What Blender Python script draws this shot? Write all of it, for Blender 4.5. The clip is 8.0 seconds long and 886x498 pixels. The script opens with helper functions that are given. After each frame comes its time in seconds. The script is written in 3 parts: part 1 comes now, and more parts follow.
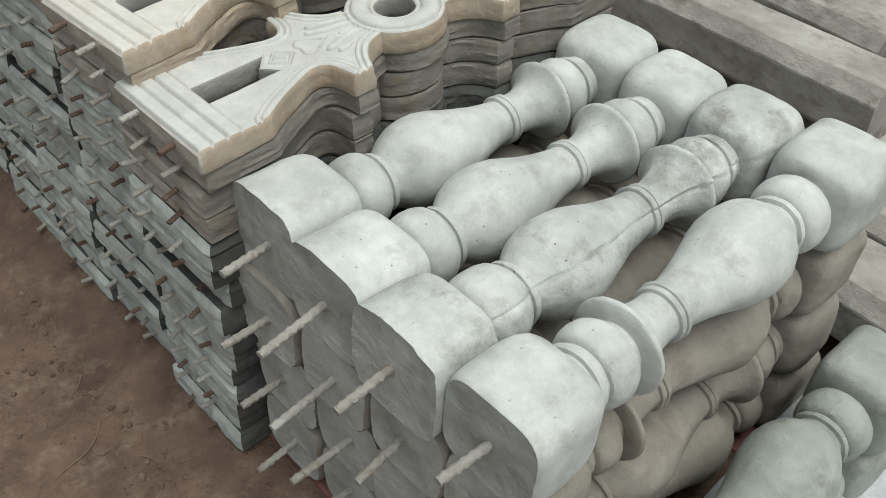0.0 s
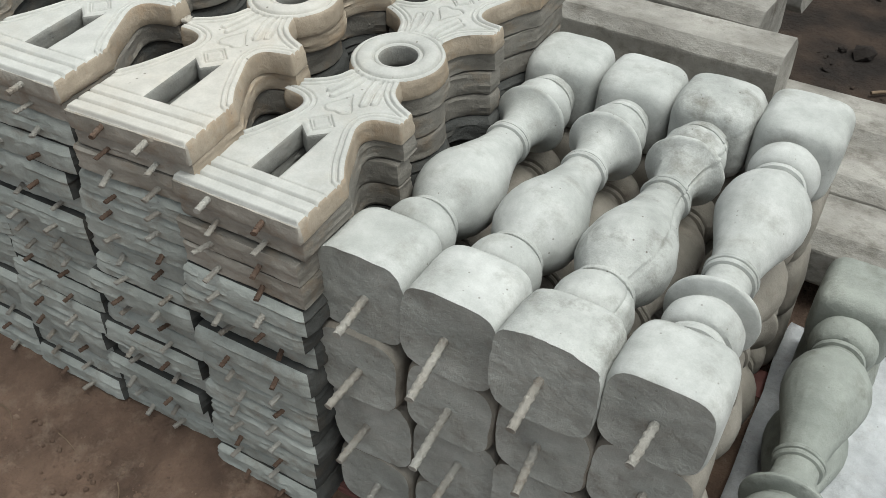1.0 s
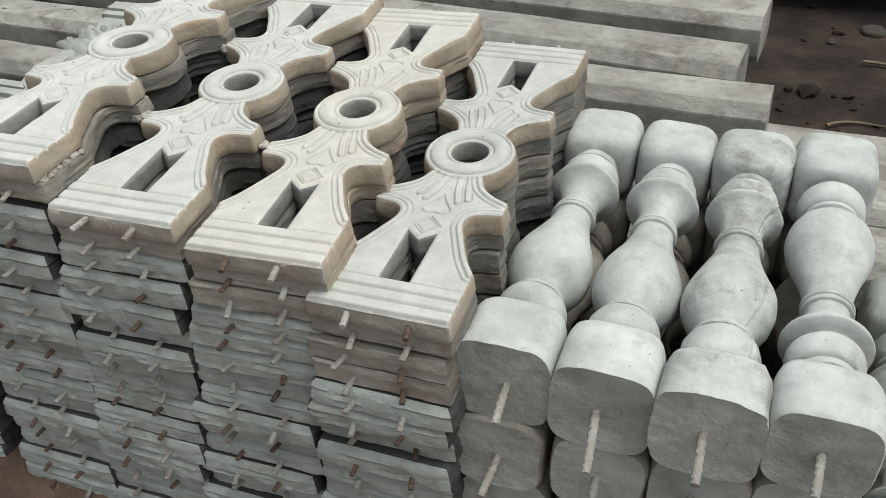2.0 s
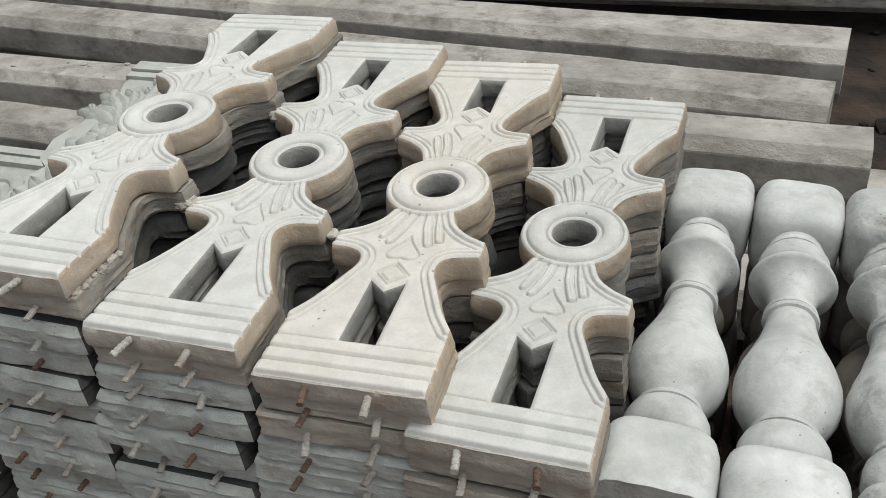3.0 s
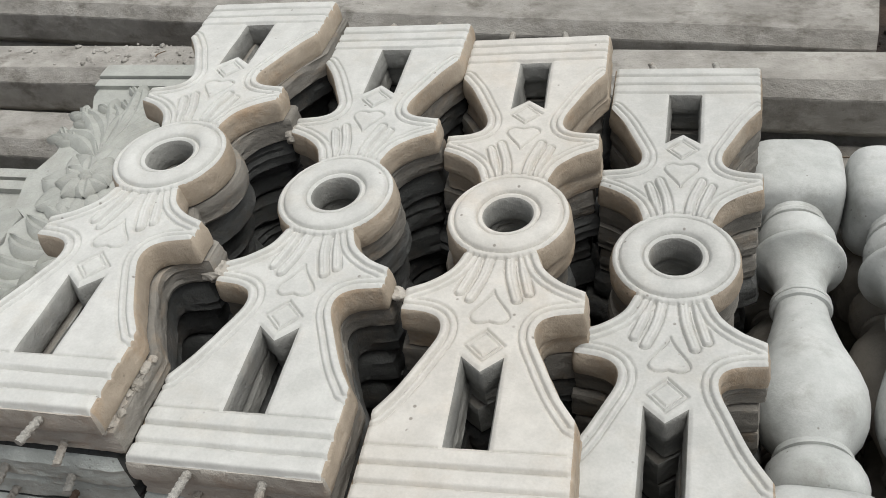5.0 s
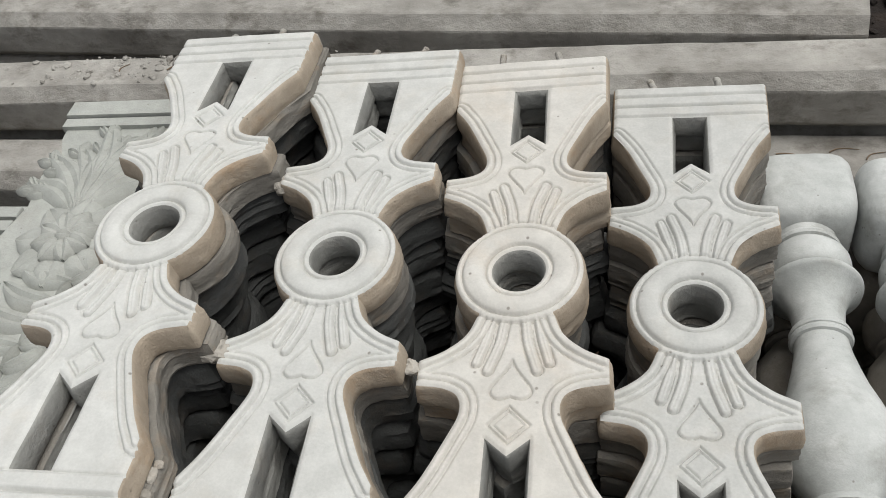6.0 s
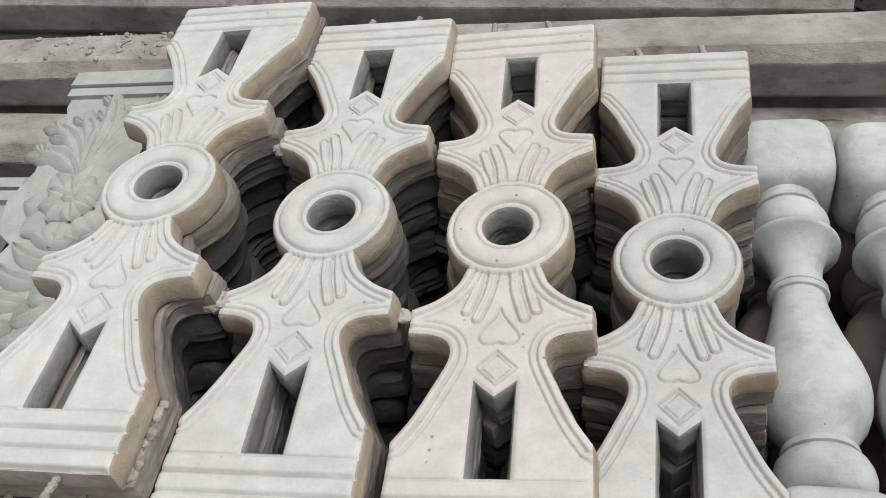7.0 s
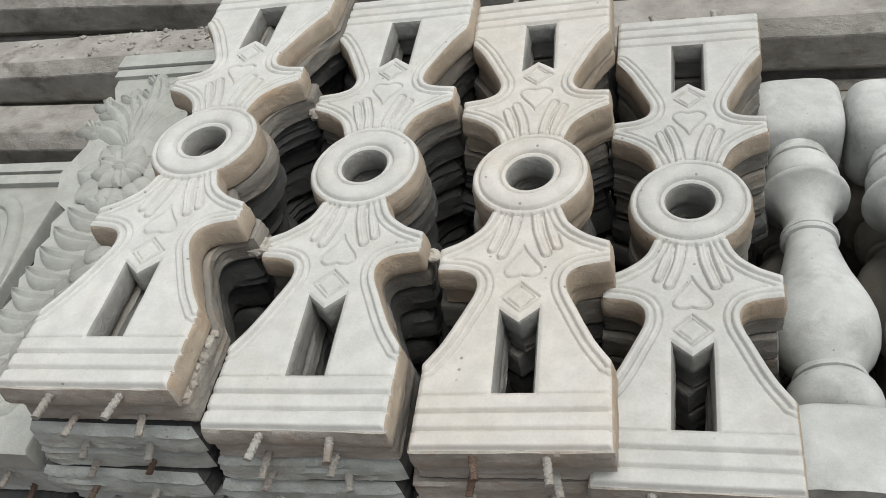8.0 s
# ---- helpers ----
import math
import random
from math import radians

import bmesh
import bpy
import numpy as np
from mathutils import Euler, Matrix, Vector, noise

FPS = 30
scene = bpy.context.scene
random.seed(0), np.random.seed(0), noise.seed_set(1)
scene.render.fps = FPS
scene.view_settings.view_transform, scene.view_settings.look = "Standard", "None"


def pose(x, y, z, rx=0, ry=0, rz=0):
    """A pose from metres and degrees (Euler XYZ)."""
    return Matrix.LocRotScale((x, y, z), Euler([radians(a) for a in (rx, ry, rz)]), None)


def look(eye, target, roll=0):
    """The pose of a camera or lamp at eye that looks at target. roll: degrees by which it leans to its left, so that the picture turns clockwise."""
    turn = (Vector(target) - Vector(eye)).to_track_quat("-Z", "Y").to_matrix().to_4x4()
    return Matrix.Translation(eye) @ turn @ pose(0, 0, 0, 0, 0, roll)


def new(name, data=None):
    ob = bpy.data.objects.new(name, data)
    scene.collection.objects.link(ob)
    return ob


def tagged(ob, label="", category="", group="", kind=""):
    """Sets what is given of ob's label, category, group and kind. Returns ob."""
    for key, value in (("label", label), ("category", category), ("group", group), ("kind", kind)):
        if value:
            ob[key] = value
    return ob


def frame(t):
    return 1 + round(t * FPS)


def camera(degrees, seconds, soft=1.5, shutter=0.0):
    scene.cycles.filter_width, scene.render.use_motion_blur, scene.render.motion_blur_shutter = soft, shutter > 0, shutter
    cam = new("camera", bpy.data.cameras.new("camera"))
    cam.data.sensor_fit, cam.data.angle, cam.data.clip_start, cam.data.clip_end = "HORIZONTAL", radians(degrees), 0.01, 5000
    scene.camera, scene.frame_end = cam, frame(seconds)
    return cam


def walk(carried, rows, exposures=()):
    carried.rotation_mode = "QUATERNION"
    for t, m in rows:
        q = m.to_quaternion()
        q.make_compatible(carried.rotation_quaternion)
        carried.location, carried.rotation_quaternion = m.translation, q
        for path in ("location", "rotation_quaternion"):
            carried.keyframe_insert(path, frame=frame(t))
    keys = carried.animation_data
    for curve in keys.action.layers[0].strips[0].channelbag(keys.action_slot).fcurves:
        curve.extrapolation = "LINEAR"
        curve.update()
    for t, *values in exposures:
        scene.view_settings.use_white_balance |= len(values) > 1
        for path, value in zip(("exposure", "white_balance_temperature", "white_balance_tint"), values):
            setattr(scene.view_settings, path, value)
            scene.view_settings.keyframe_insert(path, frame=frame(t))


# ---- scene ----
cam = camera(51.7, 8.0, soft=0.7)
PATH = [
    (0, (0.96, -0.33, 1.204), (-0.111, 0.643, -0.177), -0.8),
    (0.5, (0.875, -0.531, 1.263), (-0.001, 0.637, -0.103), -1.3),
    (1, (0.741, -0.574, 1.266), (-0.029, 0.685, -0.083), -1.9),
    (1.5, (0.614, -0.603, 1.281), (-0.066, 0.724, -0.051), -3.8),
    (2, (0.504, -0.718, 1.329), (-0.11, 0.729, 0.094), -5.1),
    (2.2, (0.473, -0.744, 1.338), (-0.144, 0.727, 0.132), -5.6),
    (3.3, (0.273, -0.475, 1.26), (-0.373, 1.002, 0.077), -8.1),
    (3.5, (0.264, -0.451, 1.253), (-0.394, 1.006, 0.052), -9.3),
    (4, (0.232, -0.398, 1.268), (-0.422, 0.986, -0.019), -11.1),
    (4.2, (0.216, -0.385, 1.27), (-0.436, 0.985, -0.034), -11.4),
    (5.3, (0.09, -0.316, 1.336), (-0.394, 1.024, -0.068), -13.0),
    (5.5, (0.081, -0.279, 1.347), (-0.392, 1.035, -0.085), -13.9),
    (6, (0.063, -0.243, 1.367), (-0.397, 1.057, -0.082), -14.3),
    (6.5, (0.069, -0.258, 1.369), (-0.393, 1.031, -0.089), -14.6),
    (7, (0.081, -0.296, 1.373), (-0.378, 0.986, -0.093), -14.5),
    (7.5, (0.089, -0.342, 1.375), (-0.369, 0.944, -0.086), -14.4),
    (8, (0.099, -0.399, 1.369), (-0.422, 0.898, -0.061), -17.0),
]
walk(cam, [(t, look(eye, target, roll)) for t, eye, target, roll in PATH],
     exposures=[(0, 0.52, 6420, 3.0), (2.2, 0.52, 6420, 4.0), (3.5, 0.47, 6480, 7.5), (5.3, 0.42, 6480, 8.0), (8, 0.40, 6480, 8.0)])

# ---- light: a bright overcast day ----
world = bpy.data.worlds.new("overcast_sky")
scene.world = world
world.use_nodes = True
wn = world.node_tree
sky = wn.nodes.new("ShaderNodeTexSky")
sky.sky_type = "NISHITA"
sky.sun_disc = False
sky.sun_elevation = radians(71)
sky.sun_rotation = radians(77)
sky.air_density, sky.dust_density, sky.ozone_density = 1.0, 4.0, 1.0
hsv = wn.nodes.new("ShaderNodeHueSaturation")
hsv.inputs["Saturation"].default_value = 0.25
wn.links.new(sky.outputs["Color"], hsv.inputs["Color"])
wn.links.new(hsv.outputs["Color"], wn.nodes["Background"].inputs["Color"])
wn.nodes["Background"].inputs["Strength"].default_value = 0.098
sun = new("sun", bpy.data.lights.new("sun", "SUN"))
sun.data.energy, sun.data.angle, sun.data.color = 1.6, radians(48), (1.0, 0.985, 0.955)
sun.matrix_world = look((1.3, 0.3, 4.0), (0, 0, 0))


# ---- materials ----
def concrete(name, light, dark, stain=(0.45, 0.36, 0.26), stain_amount=0.3, rough=0.85, bump=0.25, pits=0.4, grain=90.0, stretch=1.0):
    light, dark, stain = ([0.68 * c for c in q] for q in (light, dark, stain))
    light, dark, stain = tuple(light), tuple(dark), tuple(stain)
    m = bpy.data.materials.new(name)
    m.use_nodes = True
    nt = m.node_tree
    L, N = nt.links.new, nt.nodes.new
    bsdf = nt.nodes["Principled BSDF"]
    co = N("ShaderNodeTexCoord")
    info = N("ShaderNodeObjectInfo")
    off = N("ShaderNodeVectorMath")
    off.operation = "MULTIPLY_ADD"
    off.inputs[1].default_value = (stretch, 1, 1)
    sc = N("ShaderNodeVectorMath")
    sc.operation = "SCALE"
    sc.inputs[0].default_value = (7.3, 3.9, 5.1)
    L(info.outputs["Random"], sc.inputs["Scale"])
    L(co.outputs["Object"], off.inputs[0])
    L(sc.outputs[0], off.inputs[2])

    def noise_of(scale, detail, lo, hi, rough_=0.6):
        n = N("ShaderNodeTexNoise")
        n.inputs["Scale"].default_value, n.inputs["Detail"].default_value = scale, detail
        n.inputs["Roughness"].default_value = rough_
        L(off.outputs[0], n.inputs["Vector"])
        r = N("ShaderNodeMapRange")
        r.inputs["From Min"].default_value, r.inputs["From Max"].default_value = lo, hi
        L(n.outputs["Fac"], r.inputs["Value"])
        return r.outputs[0]

    def mix(fac, a, b):
        x = N("ShaderNodeMix")
        x.data_type = "RGBA"
        for sock, v in ((x.inputs[0], fac), (x.inputs[6], a), (x.inputs[7], b)):
            if isinstance(v, (tuple, float)):
                sock.default_value = (*v, 1) if isinstance(v, tuple) else v
            else:
                L(v, sock)
        return x.outputs[2]

    big, mid, fine = noise_of(9, 5, 0.35, 0.68), noise_of(38, 6, 0.4, 0.65), noise_of(grain * 5, 3, 0.3, 0.7)
    col = mix(big, light, dark)
    st = N("ShaderNodeMath")
    st.operation = "MULTIPLY"
    st.inputs[1].default_value = stain_amount
    L(noise_of(16, 7, 0.52, 0.72, 0.7), st.inputs[0])
    col = mix(st.outputs[0], col, stain)
    br = N("ShaderNodeHueSaturation")
    add = N("ShaderNodeMath")
    add.operation = "MULTIPLY_ADD"
    add.inputs[1].default_value, add.inputs[2].default_value = 0.13, 0.81
    L(mid, add.inputs[0])
    spk = N("ShaderNodeMath")
    spk.operation = "MULTIPLY_ADD"
    spk.inputs[1].default_value = 0.09
    L(fine, spk.inputs[0])
    L(add.outputs[0], spk.inputs[2])
    add2 = N("ShaderNodeMath")
    add2.operation = "MULTIPLY_ADD"
    add2.inputs[1].default_value = 0.12
    L(info.outputs["Random"], add2.inputs[0])
    L(spk.outputs[0], add2.inputs[2])
    L(add2.outputs[0], br.inputs["Value"])
    L(col, br.inputs["Color"])
    col = br.outputs[0]
    # small dark air holes
    vo = N("ShaderNodeTexVoronoi")
    vo.inputs["Scale"].default_value = grain
    L(off.outputs[0], vo.inputs["Vector"])
    hole = N("ShaderNodeMapRange")
    hole.inputs["From Min"].default_value, hole.inputs["From Max"].default_value = 0.16, 0.08
    L(vo.outputs["Distance"], hole.inputs["Value"])
    few = N("ShaderNodeMath")
    few.operation = "MULTIPLY"
    L(hole.outputs[0], few.inputs[0])
    L(noise_of(21, 2, 0.58, 0.62), few.inputs[1])
    pit = N("ShaderNodeMath")
    pit.operation = "MULTIPLY"
    pit.inputs[1].default_value = pits
    L(few.outputs[0], pit.inputs[0])
    col = mix(pit.outputs[0], col, (0.14, 0.12, 0.10))
    L(col, bsdf.inputs["Base Color"])
    bsdf.inputs["Roughness"].default_value = rough
    bsdf.inputs["Specular IOR Level"].default_value = 0.3
    # relief: grain, lumps and holes
    h1 = N("ShaderNodeMath")
    h1.operation = "MULTIPLY_ADD"
    h1.inputs[1].default_value = 0.25
    L(fine, h1.inputs[0])
    L(mid, h1.inputs[2])
    h2 = N("ShaderNodeMath")
    h2.operation = "SUBTRACT"
    L(h1.outputs[0], h2.inputs[0])
    L(few.outputs[0], h2.inputs[1])
    bp = N("ShaderNodeBump")
    bp.inputs["Strength"].default_value, bp.inputs["Distance"].default_value = bump, 0.004
    L(h2.outputs[0], bp.inputs["Height"])
    L(bp.outputs[0], bsdf.inputs["Normal"])
    return m


FACE = concrete("pale_cast_concrete", (0.74, 0.735, 0.70), (0.68, 0.675, 0.64), (0.64, 0.55, 0.43), 0.24, bump=0.10, pits=0.7, grain=70)
FACE_TAN = concrete("cream_cast_concrete", (0.74, 0.715, 0.665), (0.71, 0.675, 0.615), (0.66, 0.54, 0.41), 0.3, bump=0.10, pits=0.7, grain=70)
SIDE = concrete("tan_rough_concrete", (0.60, 0.51, 0.405), (0.45, 0.37, 0.28), (0.54, 0.36, 0.21), 0.6, bump=0.35)
END = concrete("dusty_tan_grey_concrete", (0.62, 0.575, 0.51), (0.40, 0.37, 0.32), (0.38, 0.26, 0.17), 0.6, bump=0.4)
# Slot and hole walls, greyed down so the recess shade is in the colour.
INNER = concrete("shaded_grey_slot_concrete", (0.43, 0.425, 0.395), (0.30, 0.297, 0.275), (0.42, 0.36, 0.29), 0.4, bump=0.35)
BROWN_GREY = concrete("brownish_grey_slab_concrete", (0.36, 0.335, 0.295), (0.22, 0.205, 0.18), (0.40, 0.28, 0.17), 0.55, bump=0.4)
# Lower slabs apart from their ends: shade of the gaps put into the colour.
SHADED_GREY = concrete("gap_shaded_grey_concrete", (0.135, 0.137, 0.132), (0.07, 0.072, 0.069), (0.18, 0.135, 0.095), 0.4, bump=0.4)
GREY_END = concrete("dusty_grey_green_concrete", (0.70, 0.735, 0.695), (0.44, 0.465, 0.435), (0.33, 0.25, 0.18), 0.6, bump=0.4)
BALUSTER = concrete("grey_white_concrete", (0.80, 0.81, 0.785), (0.55, 0.565, 0.54), (0.36, 0.35, 0.31), 0.6, bump=0.16, pits=0.6)
ROUGH_BALUSTER = concrete("rough_grey_white_concrete", (0.80, 0.81, 0.78), (0.50, 0.515, 0.49), (0.28, 0.27, 0.23), 0.85, bump=0.32, pits=0.8)
# Brownish concrete of the lower rows, darkened further for shade between the balusters.
SHADED_BALUSTER = concrete("shaded_brownish_grey_concrete", (0.42, 0.385, 0.335), (0.30, 0.275, 0.235), (0.22, 0.17, 0.13), 0.6, bump=0.3)
GREENISH_BALUSTER = concrete("darker_greenish_concrete", (0.50, 0.525, 0.48), (0.36, 0.385, 0.35), (0.22, 0.22, 0.19), 0.7, bump=0.3)
BALUSTER_END = concrete("grey_rough_concrete_end", (0.70, 0.71, 0.67), (0.46, 0.47, 0.44), (0.28, 0.25, 0.21), 0.6, bump=0.45)
BEAM = concrete("weathered_beam_concrete", (0.54, 0.515, 0.47), (0.31, 0.29, 0.26), (0.16, 0.14, 0.115), 0.9, bump=0.45, stretch=0.75)
CARVED = concrete("grey_carved_concrete", (0.56, 0.565, 0.525), (0.48, 0.49, 0.45), (0.42, 0.39, 0.33), 0.3, bump=0.25)
BAR = concrete("cement_crusted_rebar", (0.66, 0.64, 0.59), (0.48, 0.43, 0.37), (0.34, 0.21, 0.12), 0.5, bump=0.8, grain=300)
RUST = concrete("rusty_rebar", (0.26, 0.17, 0.125), (0.18, 0.12, 0.09), (0.42, 0.36, 0.30), 0.4, bump=0.8, grain=300)
SOIL = concrete("brown_bare_soil", (0.25, 0.165, 0.12), (0.12, 0.078, 0.058), (0.42, 0.32, 0.245), 0.6, rough=0.95, bump=1.0, grain=60)


def damp_soil(m):
    """Darker damp soil beyond the stacks, trodden dusty soil in front."""
    nt = m.node_tree
    bsdf = nt.nodes["Principled BSDF"]
    old = bsdf.inputs["Base Color"].links[0].from_socket
    co, sep, nz = nt.nodes.new("ShaderNodeTexCoord"), nt.nodes.new("ShaderNodeSeparateXYZ"), nt.nodes.new("ShaderNodeTexNoise")
    nz.inputs["Scale"].default_value, nz.inputs["Detail"].default_value = 3.0, 6.0
    add, ramp, mx = nt.nodes.new("ShaderNodeMath"), nt.nodes.new("ShaderNodeMapRange"), nt.nodes.new("ShaderNodeMix")
    nt.links.new(co.outputs["Object"], sep.inputs[0])
    nt.links.new(co.outputs["Object"], nz.inputs["Vector"])
    nt.links.new(sep.outputs["Y"], add.inputs[0])
    nt.links.new(nz.outputs["Fac"], add.inputs[1])
    ramp.inputs["From Min"].default_value, ramp.inputs["From Max"].default_value = 1.0, 1.5
    nt.links.new(add.outputs[0], ramp.inputs["Value"])
    mx.data_type = "RGBA"
    # wet dark soil broken by drier reddish patches
    nz2, mx2, spread = nt.nodes.new("ShaderNodeTexNoise"), nt.nodes.new("ShaderNodeMix"), nt.nodes.new("ShaderNodeMapRange")
    nz2.inputs["Scale"].default_value, nz2.inputs["Detail"].default_value = 5.0, 8.0
    nt.links.new(co.outputs["Object"], nz2.inputs["Vector"])
    spread.inputs["From Min"].default_value, spread.inputs["From Max"].default_value = 0.42, 0.68
    nt.links.new(nz2.outputs["Fac"], spread.inputs["Value"])
    mx2.data_type = "RGBA"
    mx2.inputs[6].default_value, mx2.inputs[7].default_value = (0.018, 0.014, 0.012, 1), (0.062, 0.042, 0.031, 1)
    nt.links.new(spread.outputs[0], mx2.inputs[0])
    nt.links.new(mx2.outputs[2], mx.inputs[7])
    nt.links.new(ramp.outputs[0], mx.inputs[0])
    nt.links.new(old, mx.inputs[6])
    nt.links.new(mx.outputs[2], bsdf.inputs["Base Color"])


damp_soil(SOIL)
PLANK = concrete("red_painted_wood", (0.36, 0.16, 0.14), (0.26, 0.12, 0.11), (0.2, 0.14, 0.12), 0.4, bump=0.3)
SHEET = concrete("dusty_white_sheet", (0.80, 0.82, 0.84), (0.50, 0.51, 0.53), (0.40, 0.36, 0.33), 0.5, bump=0.5)


# ---- helpers for meshes ----
def mesh_of(name, verts, faces, mats, index=None, smooth=True, crease=38):
    me = bpy.data.meshes.new(name)
    me.from_pydata([tuple(v) for v in verts], [], [tuple(f) for f in faces])
    for m in mats:
        me.materials.append(m)
    if index is not None:
        me.polygons.foreach_set("material_index", np.array(index, dtype=np.int32))
    me.polygons.foreach_set("use_smooth", [smooth] * len(me.polygons))
    me.update()
    if smooth:
        me.set_sharp_from_angle(angle=radians(crease))
    return me


def child(name, me, parent, m=None):
    ob = new(name, me)
    ob.parent = parent
    if m is not None:
        ob.matrix_basis = m
    return ob


def wobble(v, scale, amount, seed=0.0):
    return noise.noise(Vector((v[0] * scale + seed, v[1] * scale - seed, v[2] * scale + 2 * seed))) * amount


# ---- ground ----
def ground_z(x, y):
    """Uneven soil, heaped a little against the foot of the flat stacks."""
    heap = 0.034 * math.exp(-((y - 0.03) / 0.075) ** 2) / (1 + math.exp((x - 0.12) / 0.025))
    return wobble((x, y, 0), 2.2, 0.02) + wobble((x, y, 3), 9, 0.008) + 0.012 + heap


def ground():
    # fine near the stacks, coarse out to the horizon
    xs = np.concatenate([[-400, -60, -15, -6, -3.5], np.arange(-2.4, 2.41, 0.06), [3.5, 6, 15, 60, 400]])
    ys = np.concatenate([[-400, -60, -15, -6, -3], np.arange(-1.8, 3.61, 0.06), [4.5, 7, 15, 60, 400]])
    verts, faces = [], []
    for y in ys:
        for x in xs:
            near = abs(x) < 2.5 and -2 < y < 3.7
            verts.append((x, y, ground_z(x, y) if near else 0.010))
    n = len(xs)
    for r in range(len(ys) - 1):
        for c in range(n - 1):
            a = r * n + c
            faces.append((a, a + 1, a + n + 1, a + n))
    ob = new("ground", mesh_of("ground", verts, faces, [SOIL]))
    tagged(ob, "bare reddish brown trodden soil ground", "ground", kind="structure")


ground()


# ---- flat cast panel: outline of a quarter, x >= 0, y <= 0 ----
HALF_W, HALF_L, THICK = 0.0935, 0.3625, 0.050
TOP_THICK = 0.034
RING_R, HOLE_R = 0.0672, 0.0285
SLOT_X, SLOT_Y0, SLOT_Y1, TIP_Y = 0.0210, -0.302, -0.199, -0.217


def spline(points, step):
    p = [Vector(q) for q in points]
    p = [2 * p[0] - p[1]] + p + [2 * p[-1] - p[-2]]
    out = []
    for i in range(1, len(p) - 2):
        n = max(1, round((p[i + 1] - p[i]).length / step))
        for k in range(n):
            t = k / n
            out.append(0.5 * (2 * p[i] + (p[i + 1] - p[i - 1]) * t + (2 * p[i - 1] - 5 * p[i] + 4 * p[i + 1] - p[i + 2]) * t * t
                              + (3 * p[i] - p[i - 1] - 3 * p[i + 1] + p[i + 2]) * t ** 3))
    return out + [p[-2]]


def straight(a, b, step):
    a, b = Vector(a), Vector(b)
    n = max(1, round((b - a).length / step))
    return [a.lerp(b, i / n) for i in range(n + 1)]


LOWER_ARC = [(0.0925, -0.268), (0.0755, -0.241), (0.0590, -0.205), (0.0475, -0.176), (0.0495, -0.157), (0.0640, -0.147), (0.0920, -0.1425)]
UPPER_ARC = [(0.0920, -0.114), (0.0680, -0.102), (0.0480, -0.083), (0.0372, -0.0560)]


def arc(r, a0, a1, step):
    n = max(3, round(abs(a1 - a0) * r / step))
    return [Vector((r * math.cos(a0 + (a1 - a0) * i / n), r * math.sin(a0 + (a1 - a0) * i / n))) for i in range(n + 1)]


def quarter_loop(step):
    a0 = math.atan2(-0.0560, 0.0372)
    chains = [straight((0, -HALF_L), (HALF_W, -HALF_L), step), straight((HALF_W, -HALF_L), LOWER_ARC[0], step), spline(LOWER_ARC, step),
              straight(LOWER_ARC[-1], UPPER_ARC[0], step), spline(UPPER_ARC, step), arc(RING_R, a0, 0, step),
              straight((RING_R, 0), (HOLE_R, 0), step), arc(HOLE_R, 0, -math.pi / 2, step), straight((0, -HOLE_R), (0, TIP_Y), step),
              straight((0, TIP_Y), (SLOT_X, SLOT_Y1), step), straight((SLOT_X, SLOT_Y1), (SLOT_X, SLOT_Y0), step),
              straight((SLOT_X, SLOT_Y0), (0, SLOT_Y0), step), straight((0, SLOT_Y0), (0, -HALF_L), step)]
    loop = []
    for ch in chains:
        for q in ch:
            if not loop or (q - loop[-1]).length > 1e-5:
                loop.append(q)
    if (loop[0] - loop[-1]).length < 1e-5:
        loop.pop()
    return loop


def near_line(p, line):
    a, b = line[:-1], line[1:]
    d = b - a
    best = np.full(len(p), 9.0)
    for q, e in zip(a, d):
        t = np.clip(((p - q) @ e) / max(e @ e, 1e-12), 0, 1)
        best = np.minimum(best, np.linalg.norm(p - q - t[:, None] * e, axis=1))
    return best


def groove(d, width, depth):
    return -1.28 * depth * np.exp(-(d / width) ** 2)


def capsule(p, pts):
    return near_line(p, np.array([tuple(v) for v in spline(pts, 0.004)]))


def step_up(v, at, width):
    """0 below the given value, 1 above it, with a soft flank."""
    return 1 / (1 + np.exp(-np.clip((v - at) / (0.25 * width), -40, 40)))


